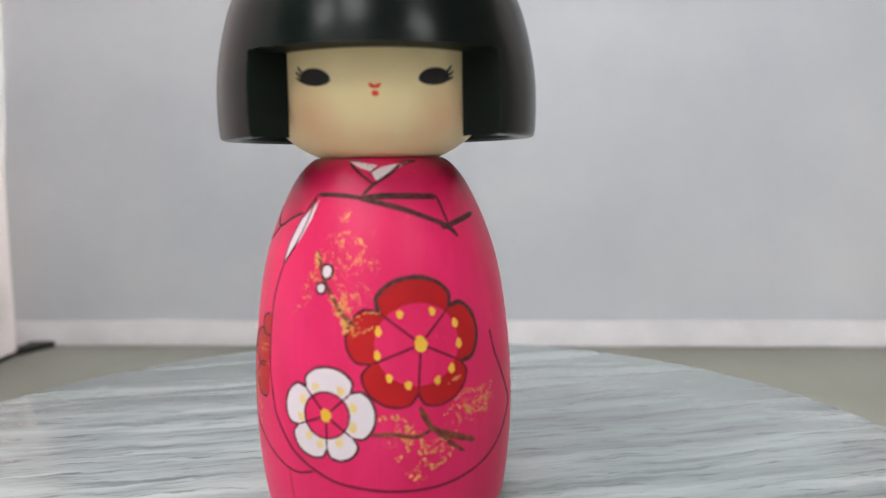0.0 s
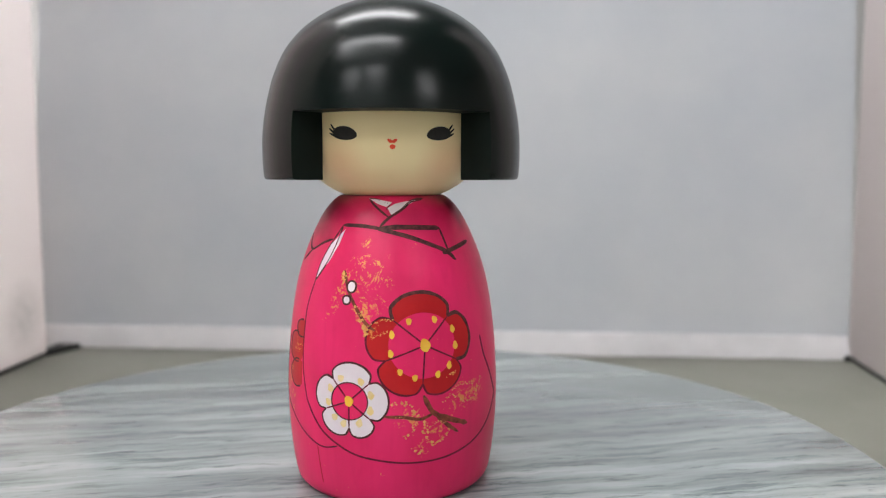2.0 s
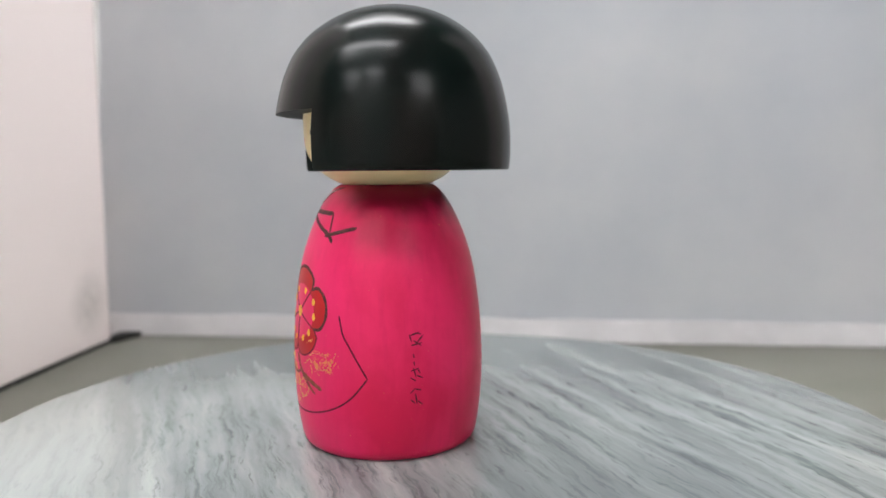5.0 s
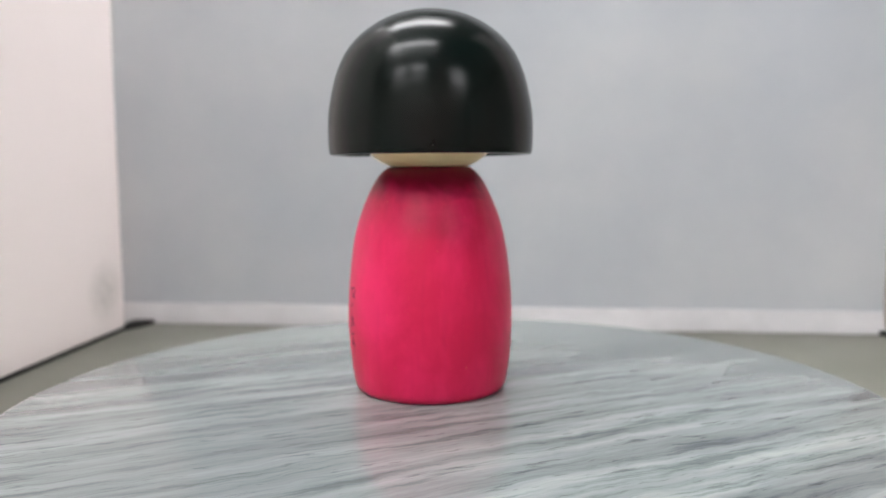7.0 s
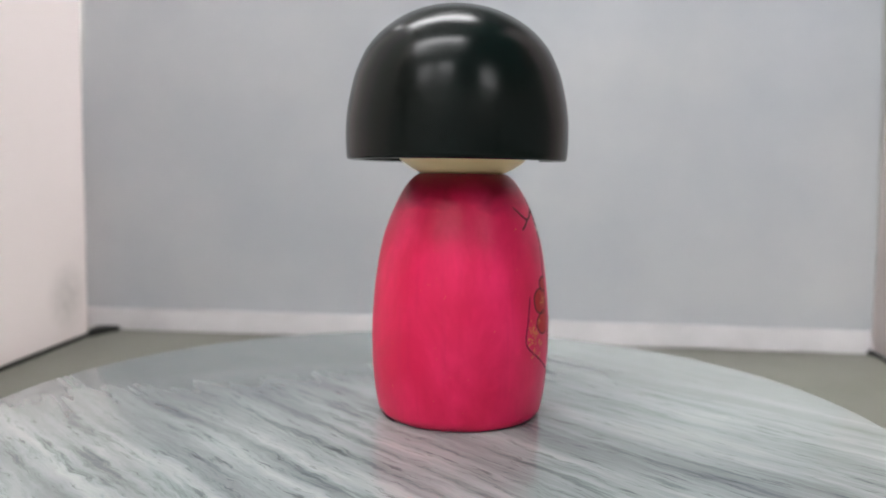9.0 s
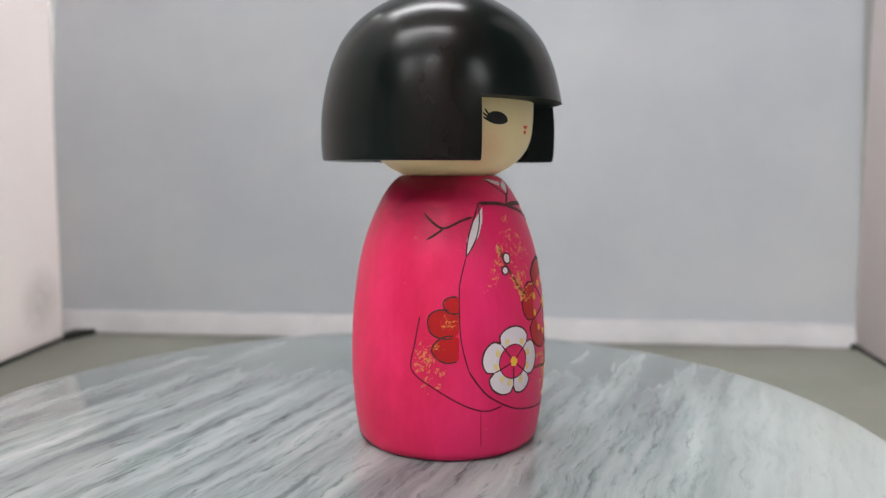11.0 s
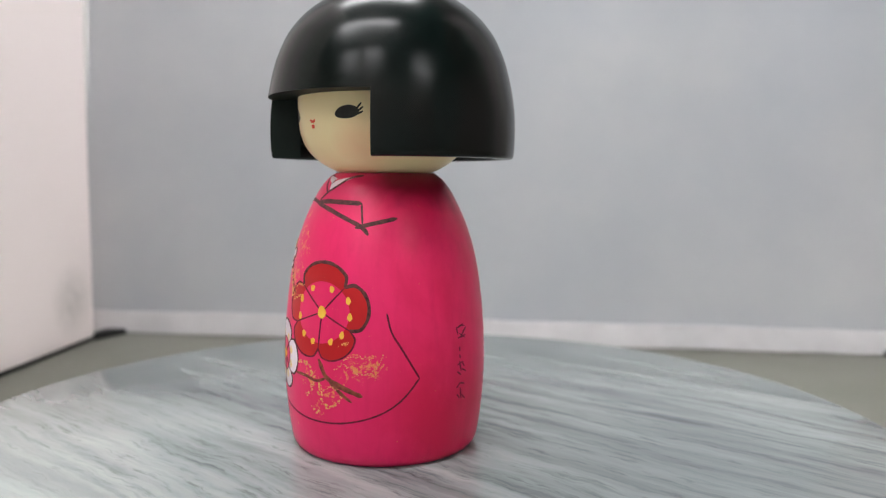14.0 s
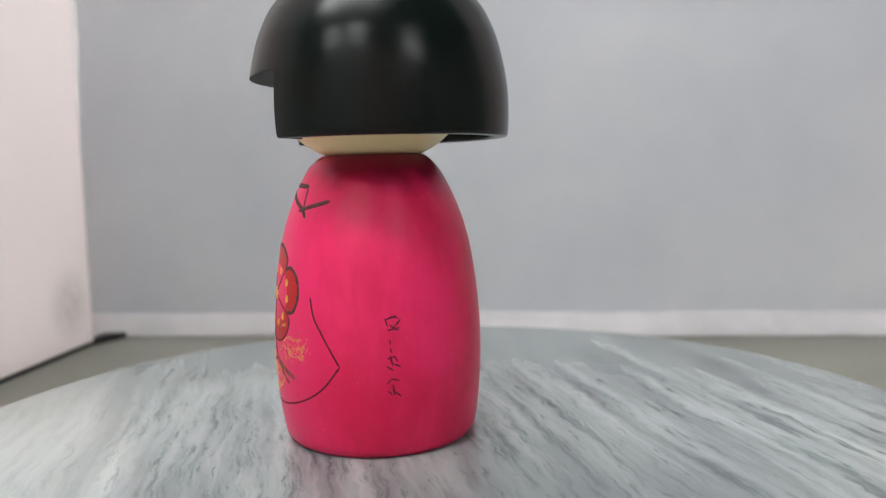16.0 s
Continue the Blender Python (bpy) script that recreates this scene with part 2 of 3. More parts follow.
def translucent_board(stain=False):
    """White diffuser board: it scatters light back and lets some through."""
    m = mottled("diffuser_board", (0.82, 0.765, 0.755), (0.86, 0.81, 0.80), 9, 0.7, 0.3, 240)
    t = m.node_tree
    out, front = t.nodes["Material Output"], t.nodes["Principled BSDF"]
    back, both = t.nodes.new("ShaderNodeBsdfTranslucent"), t.nodes.new("ShaderNodeMixShader")
    back.inputs["Color"].default_value = (0.88, 0.835, 0.83, 1)
    if stain:
        # a grey smudge near the back corner
        mask = maths(t, "MULTIPLY", spot_mask(t, (0, -0.027, 0.032), 0.006, 0.026), grain(t, coords(t), 130, 3))
        front_col = front.inputs["Base Color"].links[0].from_socket
        t.links.new(mix(t, maths(t, "MULTIPLY", mask, 0.9), front_col, (0.42, 0.41, 0.40)), front.inputs["Base Color"])
        t.links.new(mix(t, maths(t, "MULTIPLY", mask, 0.9), (0.88, 0.835, 0.83), (0.50, 0.49, 0.48)), back.inputs["Color"])
    both.inputs["Fac"].default_value = 0.72
    t.links.new(front.outputs["BSDF"], both.inputs[1])
    t.links.new(back.outputs["BSDF"], both.inputs[2])
    t.links.new(both.outputs["Shader"], out.inputs["Surface"])
    return m


BOARD = translucent_board()
STAINED_BOARD = translucent_board(True)
CLOTH = mottled("grey_backdrop", (0.488, 0.525, 0.562), (0.590, 0.611, 0.625), 6.5, 0.85, 0.2, 900, (1, 1, 1), 0.0003)
STRIP = mottled("white_card", (0.50, 0.50, 0.505), (0.60, 0.592, 0.596), 34, 0.7, 0.3)
TABLE = mottled("olive_table", (0.155, 0.158, 0.130), (0.19, 0.19, 0.16), 16, 0.55, 0.4, 500)
RUBBER_AND_SHADE = mottled("black_rubber", (0.012, 0.013, 0.012), (0.025, 0.026, 0.025), 90, 0.75, 0.3)
STEEL = mottled("dull_steel", (0.35, 0.35, 0.36), (0.42, 0.42, 0.43), 60, 0.4, 0.5)
WALL = mottled("room_paint", (0.52, 0.51, 0.49), (0.58, 0.57, 0.55), 2.5, 0.8, 0.3, 160)
CEILING = mottled("ceiling_tile", (0.40, 0.40, 0.395), (0.46, 0.46, 0.455), 40, 0.9, 0.2, 300)
CARPET = mottled("carpet", (0.10, 0.10, 0.11), (0.14, 0.14, 0.15), 120, 0.95, 0.1, 600)


def blush():
    """Warm dabs of colour low on the cheeks of the doll."""
    t = FACE.node_tree
    s = t.nodes["Principled BSDF"]
    col = s.inputs["Base Color"].links[0].from_socket
    for a in (-36, 36):
        q = radians(a + FRONT)
        mask = spot_mask(t, (0.0255 * math.cos(q), 0.0255 * math.sin(q), 0.0955), 0.002, 0.010)
        col = mix(t, maths(t, "MULTIPLY", mask, 0.5), col, (0.88, 0.46, 0.24))
    t.links.new(col, s.inputs["Base Color"])


blush()


def glowing(name, strength):
    m, t, s = material(name, (0.8, 0.8, 0.8), 0.6)
    s.inputs["Emission Color"].default_value = (1.0, 0.99, 1.01, 1)
    s.inputs["Emission Strength"].default_value = strength
    return m


DIFFUSER = glowing("lamp_diffuser", LAMP)
DIM_DIFFUSER = glowing("dim_lamp_diffuser", LAMP * 0.7)


# ---- building helpers ----
def finish(bm, name, mats, sharp=35, smooth=True):
    me = bpy.data.meshes.new(name)
    bmesh.ops.recalc_face_normals(bm, faces=bm.faces)
    if smooth:
        for f in bm.faces:
            f.smooth = True
    bm.to_mesh(me)
    bm.free()
    for m in mats:
        me.materials.append(m)
    if smooth:
        me.set_sharp_from_angle(angle=radians(sharp))
    return me


def part(name, bm, mat, parent, label="", smooth=True):
    ob = new(name, finish(bm, name, [mat], smooth=smooth))
    ob.parent = parent
    if label:
        tagged(ob, label)
    return ob


def box(x0, y0, z0, x1, y1, z1, edge=0.0):
    bm = bmesh.new()
    bmesh.ops.create_cube(bm, size=1.0)
    for v in bm.verts:
        v.co = Vector(((x0 + x1) / 2 + v.co.x * (x1 - x0), (y0 + y1) / 2 + v.co.y * (y1 - y0), (z0 + z1) / 2 + v.co.z * (z1 - z0)))
    if edge:
        bmesh.ops.bevel(bm, geom=bm.edges[:], offset=edge, segments=2, affect="EDGES", profile=0.5)
    return bm


def lathe(profile, segments=96):
    """A closed turned body from (radius, height) pairs in metres; radius 0 closes it."""
    bm = bmesh.new()
    rings = []
    for r, z in profile:
        if r < 1e-6:
            rings.append([bm.verts.new((0, 0, z))])
        else:
            rings.append([bm.verts.new((r * math.cos(2 * math.pi * k / segments), r * math.sin(2 * math.pi * k / segments), z)) for k in range(segments)])
    for a, b in zip(rings, rings[1:]):
        for k in range(segments):
            n = (k + 1) % segments
            if len(a) == 1:
                bm.faces.new((a[0], b[k], b[n]))
            elif len(b) == 1:
                bm.faces.new((a[k], a[n], b[0]))
            else:
                bm.faces.new((a[k], a[n], b[n], b[k]))
    return bm


# ---- the room that closes the place ----
ZF = -0.0293          # top of the table
ROOM = (-3.0, -2.5, -0.78, 3.0, 2.4, 1.75)


def setting():
    x0, y0, z0, x1, y1, z1 = ROOM
    tagged(new("floor", finish(box(x0, y0, z0 - 0.1, x1, y1, z0), "floor", [CARPET], smooth=False)), "dark grey carpeted floor of the room", "floor", kind="structure")
    tagged(new("ceiling", finish(box(x0, y0, z1, x1, y1, z1 + 0.1), "ceiling", [CEILING], smooth=False)), "white tiled ceiling with long lamps", "ceiling", kind="structure")
    for name, b in (("wall_west", (x0 - 0.1, y0, z0, x0, y1, z1)), ("wall_east", (x1, y0, z0, x1 + 0.1, y1, z1)),
                    ("wall_south", (x0, y0 - 0.1, z0, x1, y0, z1)), ("wall_north", (x0, y1, z0, x1, y1 + 0.1, z1))):
        tagged(new(name, finish(box(*b), name, [WALL], smooth=False)), "plain pale painted wall of the room", "wall", kind="structure")


def ceiling_lamp(x, y, length, width, glow):
    z = ROOM[5]
    lamp = tagged(new("ceiling_lamp"), "long white ceiling lamp with a glowing diffuser, out of view", "lamp", "lamps on the ceiling")
    lamp.matrix_basis = pose(x, y, z - 0.005)
    part("frame", box(-length / 2 - 0.03, -width / 2 - 0.03, -0.05, length / 2 + 0.03, width / 2 + 0.03, 0.0, 0.004), STRIP, lamp, "white metal frame")
    part("diffuser", box(-length / 2, -width / 2, -0.058, length / 2, width / 2, -0.0505), glow, lamp, "glowing opal diffuser", smooth=False)
    return lamp


def table():
    t = tagged(new("table"), "large olive grey table under the photo box", "table")
    t.matrix_basis = pose(0, 0.1, ROOM[2])
    top = ZF - ROOM[2]
    part("tabletop", box(-0.95, -0.55, top - 0.03, 0.95, 0.5, top, 0.003), TABLE, t, "olive grey tabletop")
    for x in (-0.9, 0.9):
        for y in (-0.5, 0.45):
            part("leg", box(x - 0.02, y - 0.02, 0.0, x + 0.02, y + 0.02, top - 0.0305, 0.003), STEEL, t, "dull steel leg")
    return t


# ---- the photo box: side boards, leaning backdrop, white lip ----
LX, RX, BY = -0.2900, 0.2700, 0.2730
LEAN = 5.0


def wedge(points, z0, z1):
    """A flat block over a polygon of the plan."""
    bm = bmesh.new()
    low, high = [bm.verts.new((x, y, z0)) for x, y in points], [bm.verts.new((x, y, z1)) for x, y in points]
    n = len(points)
    bm.faces.new(low[::-1])
    bm.faces.new(high)
    for k in range(n):
        bm.faces.new((low[k], low[(k + 1) % n], high[(k + 1) % n], high[k]))
    return bm


def side_panel(x, y, turn, out, deep, label):
    """A board over a black strip of modelled shade; out is the side, -1 or 1, on which its outer face lies."""
    p = tagged(new("side_panel"), label, "panel", "side panels of the photo box")
    p.matrix_basis = pose(x, y, ZF, 0, 0, turn)
    t = 0.006 * out
    back = BY + 0.0055 - y
    xa, xb = sorted((0.0, t))
    part("board", box(xa, -deep, 0.0026, xb, 0.0, 0.62, 0.0012), STAINED_BOARD if out < 0 else BOARD, p)
    # left flap added out of view, folded outwards behind the board, closing a light gap
    if out < 0:
        flap = wedge([(-0.0015, 0.0006), (-0.036, 0.044), (-0.042, 0.044), (-0.0075, 0.0006)], 0.0026, 0.62)
    else:
        flap = wedge([(0.0008, 0.0005), (0.0068, 0.0005), (0.0068, 0.008), (0.0008, 0.008)], 0.0026, 0.62)
    part("flap", flap, BOARD, p, "folded white flap", smooth=False)
    # black wedge and strip stand in for the shade under the board
    tip = -0.0110 * out if out < 0 else -0.0040
    part("foot", wedge([(0.0045 * out, 0.0002), (-0.0012 * out, 0.0002), (tip, back - 0.0065), (0.0045 * out, back - 0.0065)], 0.0, 0.0036), RUBBER_AND_SHADE, p, "small black wedge standing in for the shaded corner gap", smooth=False)
    xa, xb = sorted((0.0004 * out, 0.005 * out))
    part("foot_strip", box(xa, -deep + 0.01, 0.0, xb, 0.0, 0.0025, 0.0005), RUBBER_AND_SHADE, p, "thin black strip standing in for shade under the board")
    return p


def backdrop():
    b = tagged(new("backdrop_panel"), "pale grey cloth backdrop leaning behind the turntable", "backdrop panel")
    b.matrix_basis = pose(0, BY + 0.012, ZF)
    bm = bmesh.new()
    wide, high, nx, nz = RX - LX + 0.012, 0.49, 60, 48
    grid = []
    for face, back in ((0, 0.0), (1, 0.005)):
        g = []
        for j in range(nz + 1):
            row = []
            for i in range(nx + 1):
                x, z = LX - 0.006 + wide * i / nx, 0.004 + high * j / nz
                ripple = 0.0058 * noise.noise(Vector((x * 6, z * 4.5 + x * 3, 3.1))) + 0.0016 * noise.noise(Vector((x * 20 + z * 9, z * 12 - x * 6, 7)))
                row.append(bm.verts.new((x, z * math.tan(radians(LEAN)) + back + ripple, z)))
            g.append(row)
        grid.append(g)
    for g in grid:
        for j in range(nz):
            for i in range(nx):
                bm.faces.new((g[j][i], g[j][i + 1], g[j + 1][i + 1], g[j + 1][i]))
    f, k = grid
    for i in range(nx):
        for j in (0, nz):
            bm.faces.new((f[j][i], f[j][i + 1], k[j][i + 1], k[j][i]))
    for j in range(nz):
        for i in (0, nx):
            bm.faces.new((f[j][i], f[j + 1][i], k[j + 1][i], k[j][i]))
    part("cloth", bm, CLOTH, b)
    lip, rows, n = bmesh.new(), [], 90
    for i in range(n + 1):
        x = LX - 0.004 + (RX - LX + 0.008) * i / n
        top = 0.0150 + 0.0007 * noise.noise(Vector((x * 26, 1.7, 0))) + 0.0004 * noise.noise(Vector((x * 90, 4.1, 0)))
        front = -0.0115 + 0.0008 * noise.noise(Vector((x * 30, 8.3, 0)))
        low = 0.0007 + 0.0005 * noise.noise(Vector((x * 34, 2.9, 5)))
        rows.append([lip.verts.new(c) for c in ((x, front, low), (x, front + 0.0062, top - 0.0008), (x, front + 0.0072, top), (x, -0.001, top), (x, -0.001, low))])
    for a, c in zip(rows, rows[1:]):
        for k in range(5):
            lip.faces.new((a[k], c[k], c[(k + 1) % 5], a[(k + 1) % 5]))
    lip.faces.new(rows[0])
    lip.faces.new(rows[-1][::-1])
    bmesh.ops.recalc_face_normals(lip, faces=lip.faces)
    part("lip", lip, STRIP, b, "white card lip along the bottom, slightly wavy")
    return b


# ---- the turntable ----
DISC = 0.1622


def turntable_base():
    b = tagged(new("turntable_base"), "low black round base under the marble turntable", "base")
    b.matrix_basis = pose(0, 0, ZF)
    part("foot_ring", lathe([(0, 0), (0.085, 0), (0.088, 0.002), (0.088, 0.006), (0.085, 0.008), (0, 0.008)]), RUBBER_AND_SHADE, b)
    part("bearing", lathe([(0, 0.0081), (0.07, 0.0081), (0.07, 0.0121), (0, 0.0121)]), STEEL, b, "steel bearing ring")
    return b


def turntable():
    t = 0.017
    r = DISC
    return tagged(new("marble_turntable", finish(lathe([(0, -t), (r - 0.002, -t), (r - 0.0006, -t + 0.0006), (r, -t + 0.002), (r, -0.002), (r - 0.0006, -0.0006), (r - 0.002, 0), (0, 0)], 180),
                                                 "marble_turntable", [MARBLE])), "round polished white marble turntable with grey veins", "turntable")


# ---- the wooden doll: one mesh ----
MATS = [PINK, LACQUER, CUT, FACE, WHITE, BURN, BROWN, YELLOW, PALE_YELLOW, INK, LIP, RED, CARVED, GOLD]
IPINK, ILACQUER, ICUT, IFACE, IWHITE, IBURN, IBROWN, IYELLOW, IPALE, IINK, ILIP, IRED, ICARVED, IGOLD = range(14)
BACK = 3.3            # the hair sits this far behind the body's axis
HALF = 43.0           # half the opening over the face, in degrees
BROW = 109.6          # height of the fringe's lower edge


def turned(bm, profile, mat, segments=128):
    rings = []
    for z, r in profile:
        rings.append([bm.verts.new((r / 1000 * math.cos(2 * math.pi * k / segments), r / 1000 * math.sin(2 * math.pi * k / segments), z / 1000)) for k in range(segments)])
    for a, b in zip(rings, rings[1:]):
        for k in range(segments):
            n = (k + 1) % segments
            bm.faces.new((a[k], a[n], b[n], b[k])).material_index = mat
    bm.faces.new(rings[0][::-1]).material_index = mat
    bm.faces.new(rings[-1]).material_index = mat


def hair(bm):
    off = Vector((math.cos(radians(FRONT)), math.sin(radians(FRONT)), 0)) * (-BACK / 1000)
    inside = 27.35
    opening = [-HALF + 2 * HALF * k / 24 for k in range(25)]
    rest = [HALF + (360 - 2 * HALF) * k / 90 for k in range(1, 90)]
    angles = opening + rest
    n = len(angles)

    def at(a, r, z):
        q = radians(a + FRONT)
        r *= 1 + 0.034 * max(0.0, math.cos(radians(a)) + 0.1) / 1.1
        return bm.verts.new(Vector((r * math.cos(q), r * math.sin(q), z)) / 1000 + off)

    def inner(a, z):
        # the hollow follows the head, which is not centred in the hair
        q = radians(a + FRONT)
        c = off * 1000
        d = Vector((math.cos(q), math.sin(q), 0))
        s = -c.dot(d) + math.sqrt(max(c.dot(d) ** 2 - c.length_squared + inside ** 2, 0))
        return bm.verts.new((c + d * s + Vector((0, 0, z))) / 1000)

    low = [p for p in DOME if p[0] < BROW]
    dome = smooth_profile(low + [(BROW, spline_radius(DOME, BROW))], 2) + smooth_profile([(BROW, spline_radius(DOME, BROW))] + [p for p in DOME if p[0] > BROW + 0.1], 3)[1:]
    split = next(i for i, p in enumerate(dome) if abs(p[0] - BROW) < 1e-6)
    rings = [[at(a, r, z) for a in angles] for z, r in dome[:-1]]
    tip = at(0, 0, dome[-1][0])
    shut = [k for k in range(n) if not k < 24]
    for i in range(len(rings) - 1):
        for k in (range(n) if i >= split else shut):
            j = (k + 1) % n
            bm.faces.new((rings[i][k], rings[i][j], rings[i + 1][j], rings[i + 1][k])).material_index = ILACQUER
    for k in range(n):
        bm.faces.new((rings[-1][k], rings[-1][(k + 1) % n], tip)).material_index = ILACQUER
    # underside of the fringe
    brow_in = [inner(a * (HALF - 2.5) / HALF, BROW) for a in opening]
    for k in range(24):
        bm.faces.new((rings[split][k], rings[split][k + 1], brow_in[k + 1], brow_in[k])).material_index = ICUT
    # lower rim: flat lip, then a hollow up to the head
    lip, lip2, deep, core = [], [], [], []
    for k in range(n):
        a = angles[k]
        lip.append(at(a, 34.6, 91.0))
        lip2.append(at(a, 34.0, 91.6))
        deep.append(at(a, 33.8, 96.0))
        core.append(inner(a, 96.0))
    for k in shut:
        j = (k + 1) % n
        for p, q in ((rings[0], lip), (lip, lip2), (lip2, deep), (deep, core)):
            bm.faces.new((p[k], p[j], q[j], q[k])).material_index = ILACQUER
    # the two cut faces beside the face
    for k, b in ((0, brow_in[0]), (24, brow_in[24])):
        outer = [rings[i][k] for i in range(split + 1)]
        side_in = inner(angles[k] * (HALF - 2.5) / HALF, 91.0)
        bm.faces.new(outer + [b, side_in]).material_index = ICUT


def lift(a, z, out, head=False):
    q = radians(a + FRONT)
    r = ((head_radius(z) if head else body_radius(z)) + out) / 1000
    return Vector((r * math.cos(q), r * math.sin(q), z / 1000))


def place(a0, z0, du, dz, head=False):
    r = head_radius(z0 + dz) if head else body_radius(z0 + dz)
    return a0 + math.degrees(du / r), z0 + dz


def patch(bm, a0, z0, outline, mat, out, rings=4, head=False):
    """A thin raised spot of paint: the outline in millimetres round a middle."""
    if len(outline) < 10:
        outline = [(a[0] + (b[0] - a[0]) * k / 6, a[1] + (b[1] - a[1]) * k / 6) for a, b in zip(outline, outline[1:] + outline[:1]) for k in range(6)]
    mid = bm.verts.new(lift(*place(a0, z0, 0, 0, head), out, head))
    last = None
    n = len(outline)
    for i in range(1, rings + 2):
        s = min(i / rings, 1.0)
        h = out if i <= rings else -0.12
        ring = [bm.verts.new(lift(*place(a0, z0, u * s * (1.01 if h < 0 else 1), v * s * (1.01 if h < 0 else 1), head), h, head)) for u, v in outline]
        for k in range(n):
            j = (k + 1) % n
            f = bm.faces.new((mid, ring[k], ring[j])) if last is None else bm.faces.new((last[k], ring[k], ring[j], last[j]))
            f.material_index = mat
        last = ring


def disc(rx, rz, n=20, wobble=0.06, seed=0):
    return [((rx * (1 + wobble * math.sin(3 * q + seed)) * math.cos(q)), rz * (1 + wobble * math.cos(2 * q + seed)) * math.sin(q)) for q in (2 * math.pi * k / n for k in range(n))]


def stroke(bm, points, width, mat=IBURN, out=0.10, head=False, taper=True, wobble=0.15):
    """A carved line along (degrees, height) points."""
    pts = [Vector((radians(a) * (head_radius(z) if head else body_radius(z)), z, a)) for a, z in points]
    line = []
    for i in range(len(pts) - 1):
        p0, p1, p2, p3 = pts[max(i - 1, 0)], pts[i], pts[i + 1], pts[min(i + 2, len(pts) - 1)]
        steps = max(3, int((p2.xy - p1.xy).length / 0.7))
        for k in range(steps + (i == len(pts) - 2)):
            s = k / steps
            line.append(0.5 * (2 * p1 + (p2 - p0) * s + (2 * p0 - 5 * p1 + 4 * p2 - p3) * s * s + (3 * p1 - p0 - 3 * p2 + p3) * s ** 3))
    rows = []
    for i, p in enumerate(line):
        d = (line[min(i + 1, len(line) - 1)] - line[max(i - 1, 0)]).xy
        d = d.normalized() if d.length > 1e-9 else Vector((1, 0))
        side = Vector((-d.y, d.x))
        w = width / 2 * (1 + wobble * noise.noise(Vector((p.x * 0.5, p.y * 0.5, width * 10))))
        if taper:
            w *= min(1.0, 0.35 + 0.65 * min(i, len(line) - 1 - i) / 2.0)
        row = []
        for f, h in ((-1.0, -0.06), (-0.7, out), (0.7, out), (1.0, -0.06)):
            z = p.y + side.y * f * w
            r = head_radius(z) if head else body_radius(z)
            row.append(bm.verts.new(lift(p.z + math.degrees(side.x * f * w / r), z, h, head)))
        rows.append(row)
    for a, b in zip(rows, rows[1:]):
        for k in range(3):
            bm.faces.new((a[k], b[k], b[k + 1], a[k + 1])).material_index = mat


def ragged(bm, points, width):
    """Dry brushed gold along a line: short broken dabs beside one another."""
    dice = random.Random(int(width * 100 + points[0][0] * 10))
    line = []
    for (a0, z0), (a1, z1) in zip(points, points[1:]):
        steps = max(2, int(math.hypot((a1 - a0) * 0.55, z1 - z0) / 0.55))
        line += [(a0 + (a1 - a0) * k / steps, z0 + (z1 - z0) * k / steps) for k in range(steps)]
    for a, z in line:
        for k in range(2):
            if dice.random() < 0.8:
                at = place(a, z, dice.gauss(0, width * 0.42), dice.gauss(0, width * 0.42))
                size = width * dice.uniform(0.18, 0.48)
                patch(bm, *at, disc(size, size * dice.uniform(0.5, 1.2), 10, 0.3, dice.random() * 6), IGOLD, 0.17, 1)


def flower(bm, a0, z0, spokes, inner, valley, outer, mat, wide, line, shift=(0, 0)):
    """Petals between the spokes' angles, their outlines and the spokes."""
    for s0, s1 in zip(spokes, spokes[1:] + [spokes[0] + 360]):
        n, rad = 14, 4

        def edge(q):
            h = (s1 - s0) / 2
            x = (q - s0 - h) / h
            return valley + (outer - valley) * math.sqrt(max(0.0, 1 - abs(x) ** 2.05))

        def spot(q, r):
            return place(a0, z0, r * math.cos(radians(q)) * wide + shift[0] * (r / outer), r * math.sin(radians(q)) + shift[1] * (r / outer))
        grid = []
        for k in range(n + 1):
            q = s0 + (s1 - s0) * k / n
            grid.append([bm.verts.new(lift(*spot(q, inner + (edge(q) - inner) * j / rad), 0.055)) for j in range(rad + 1)])
        for a, b in zip(grid, grid[1:]):
            for j in range(rad):
                bm.faces.new((a[j], a[j + 1], b[j + 1], b[j])).material_index = mat
        bold = 1.7 if mat == IRED and 10 < (s0 + s1) / 2 < 120 else 1.0
        ink = IBURN if bold > 1 or mat == IWHITE else ICARVED
        stroke(bm, [spot(s0 + (s1 - s0) * k / 12, edge(s0 + (s1 - s0) * k / 12)) for k in range(13)], line * bold * 0.9, ink, taper=False, out=0.12, wobble=0.3)
        stroke(bm, [spot(s0, 1.0), spot(s0, valley * 0.55), spot(s0, valley * 1.02)], line * 0.7, ICARVED, out=0.13)


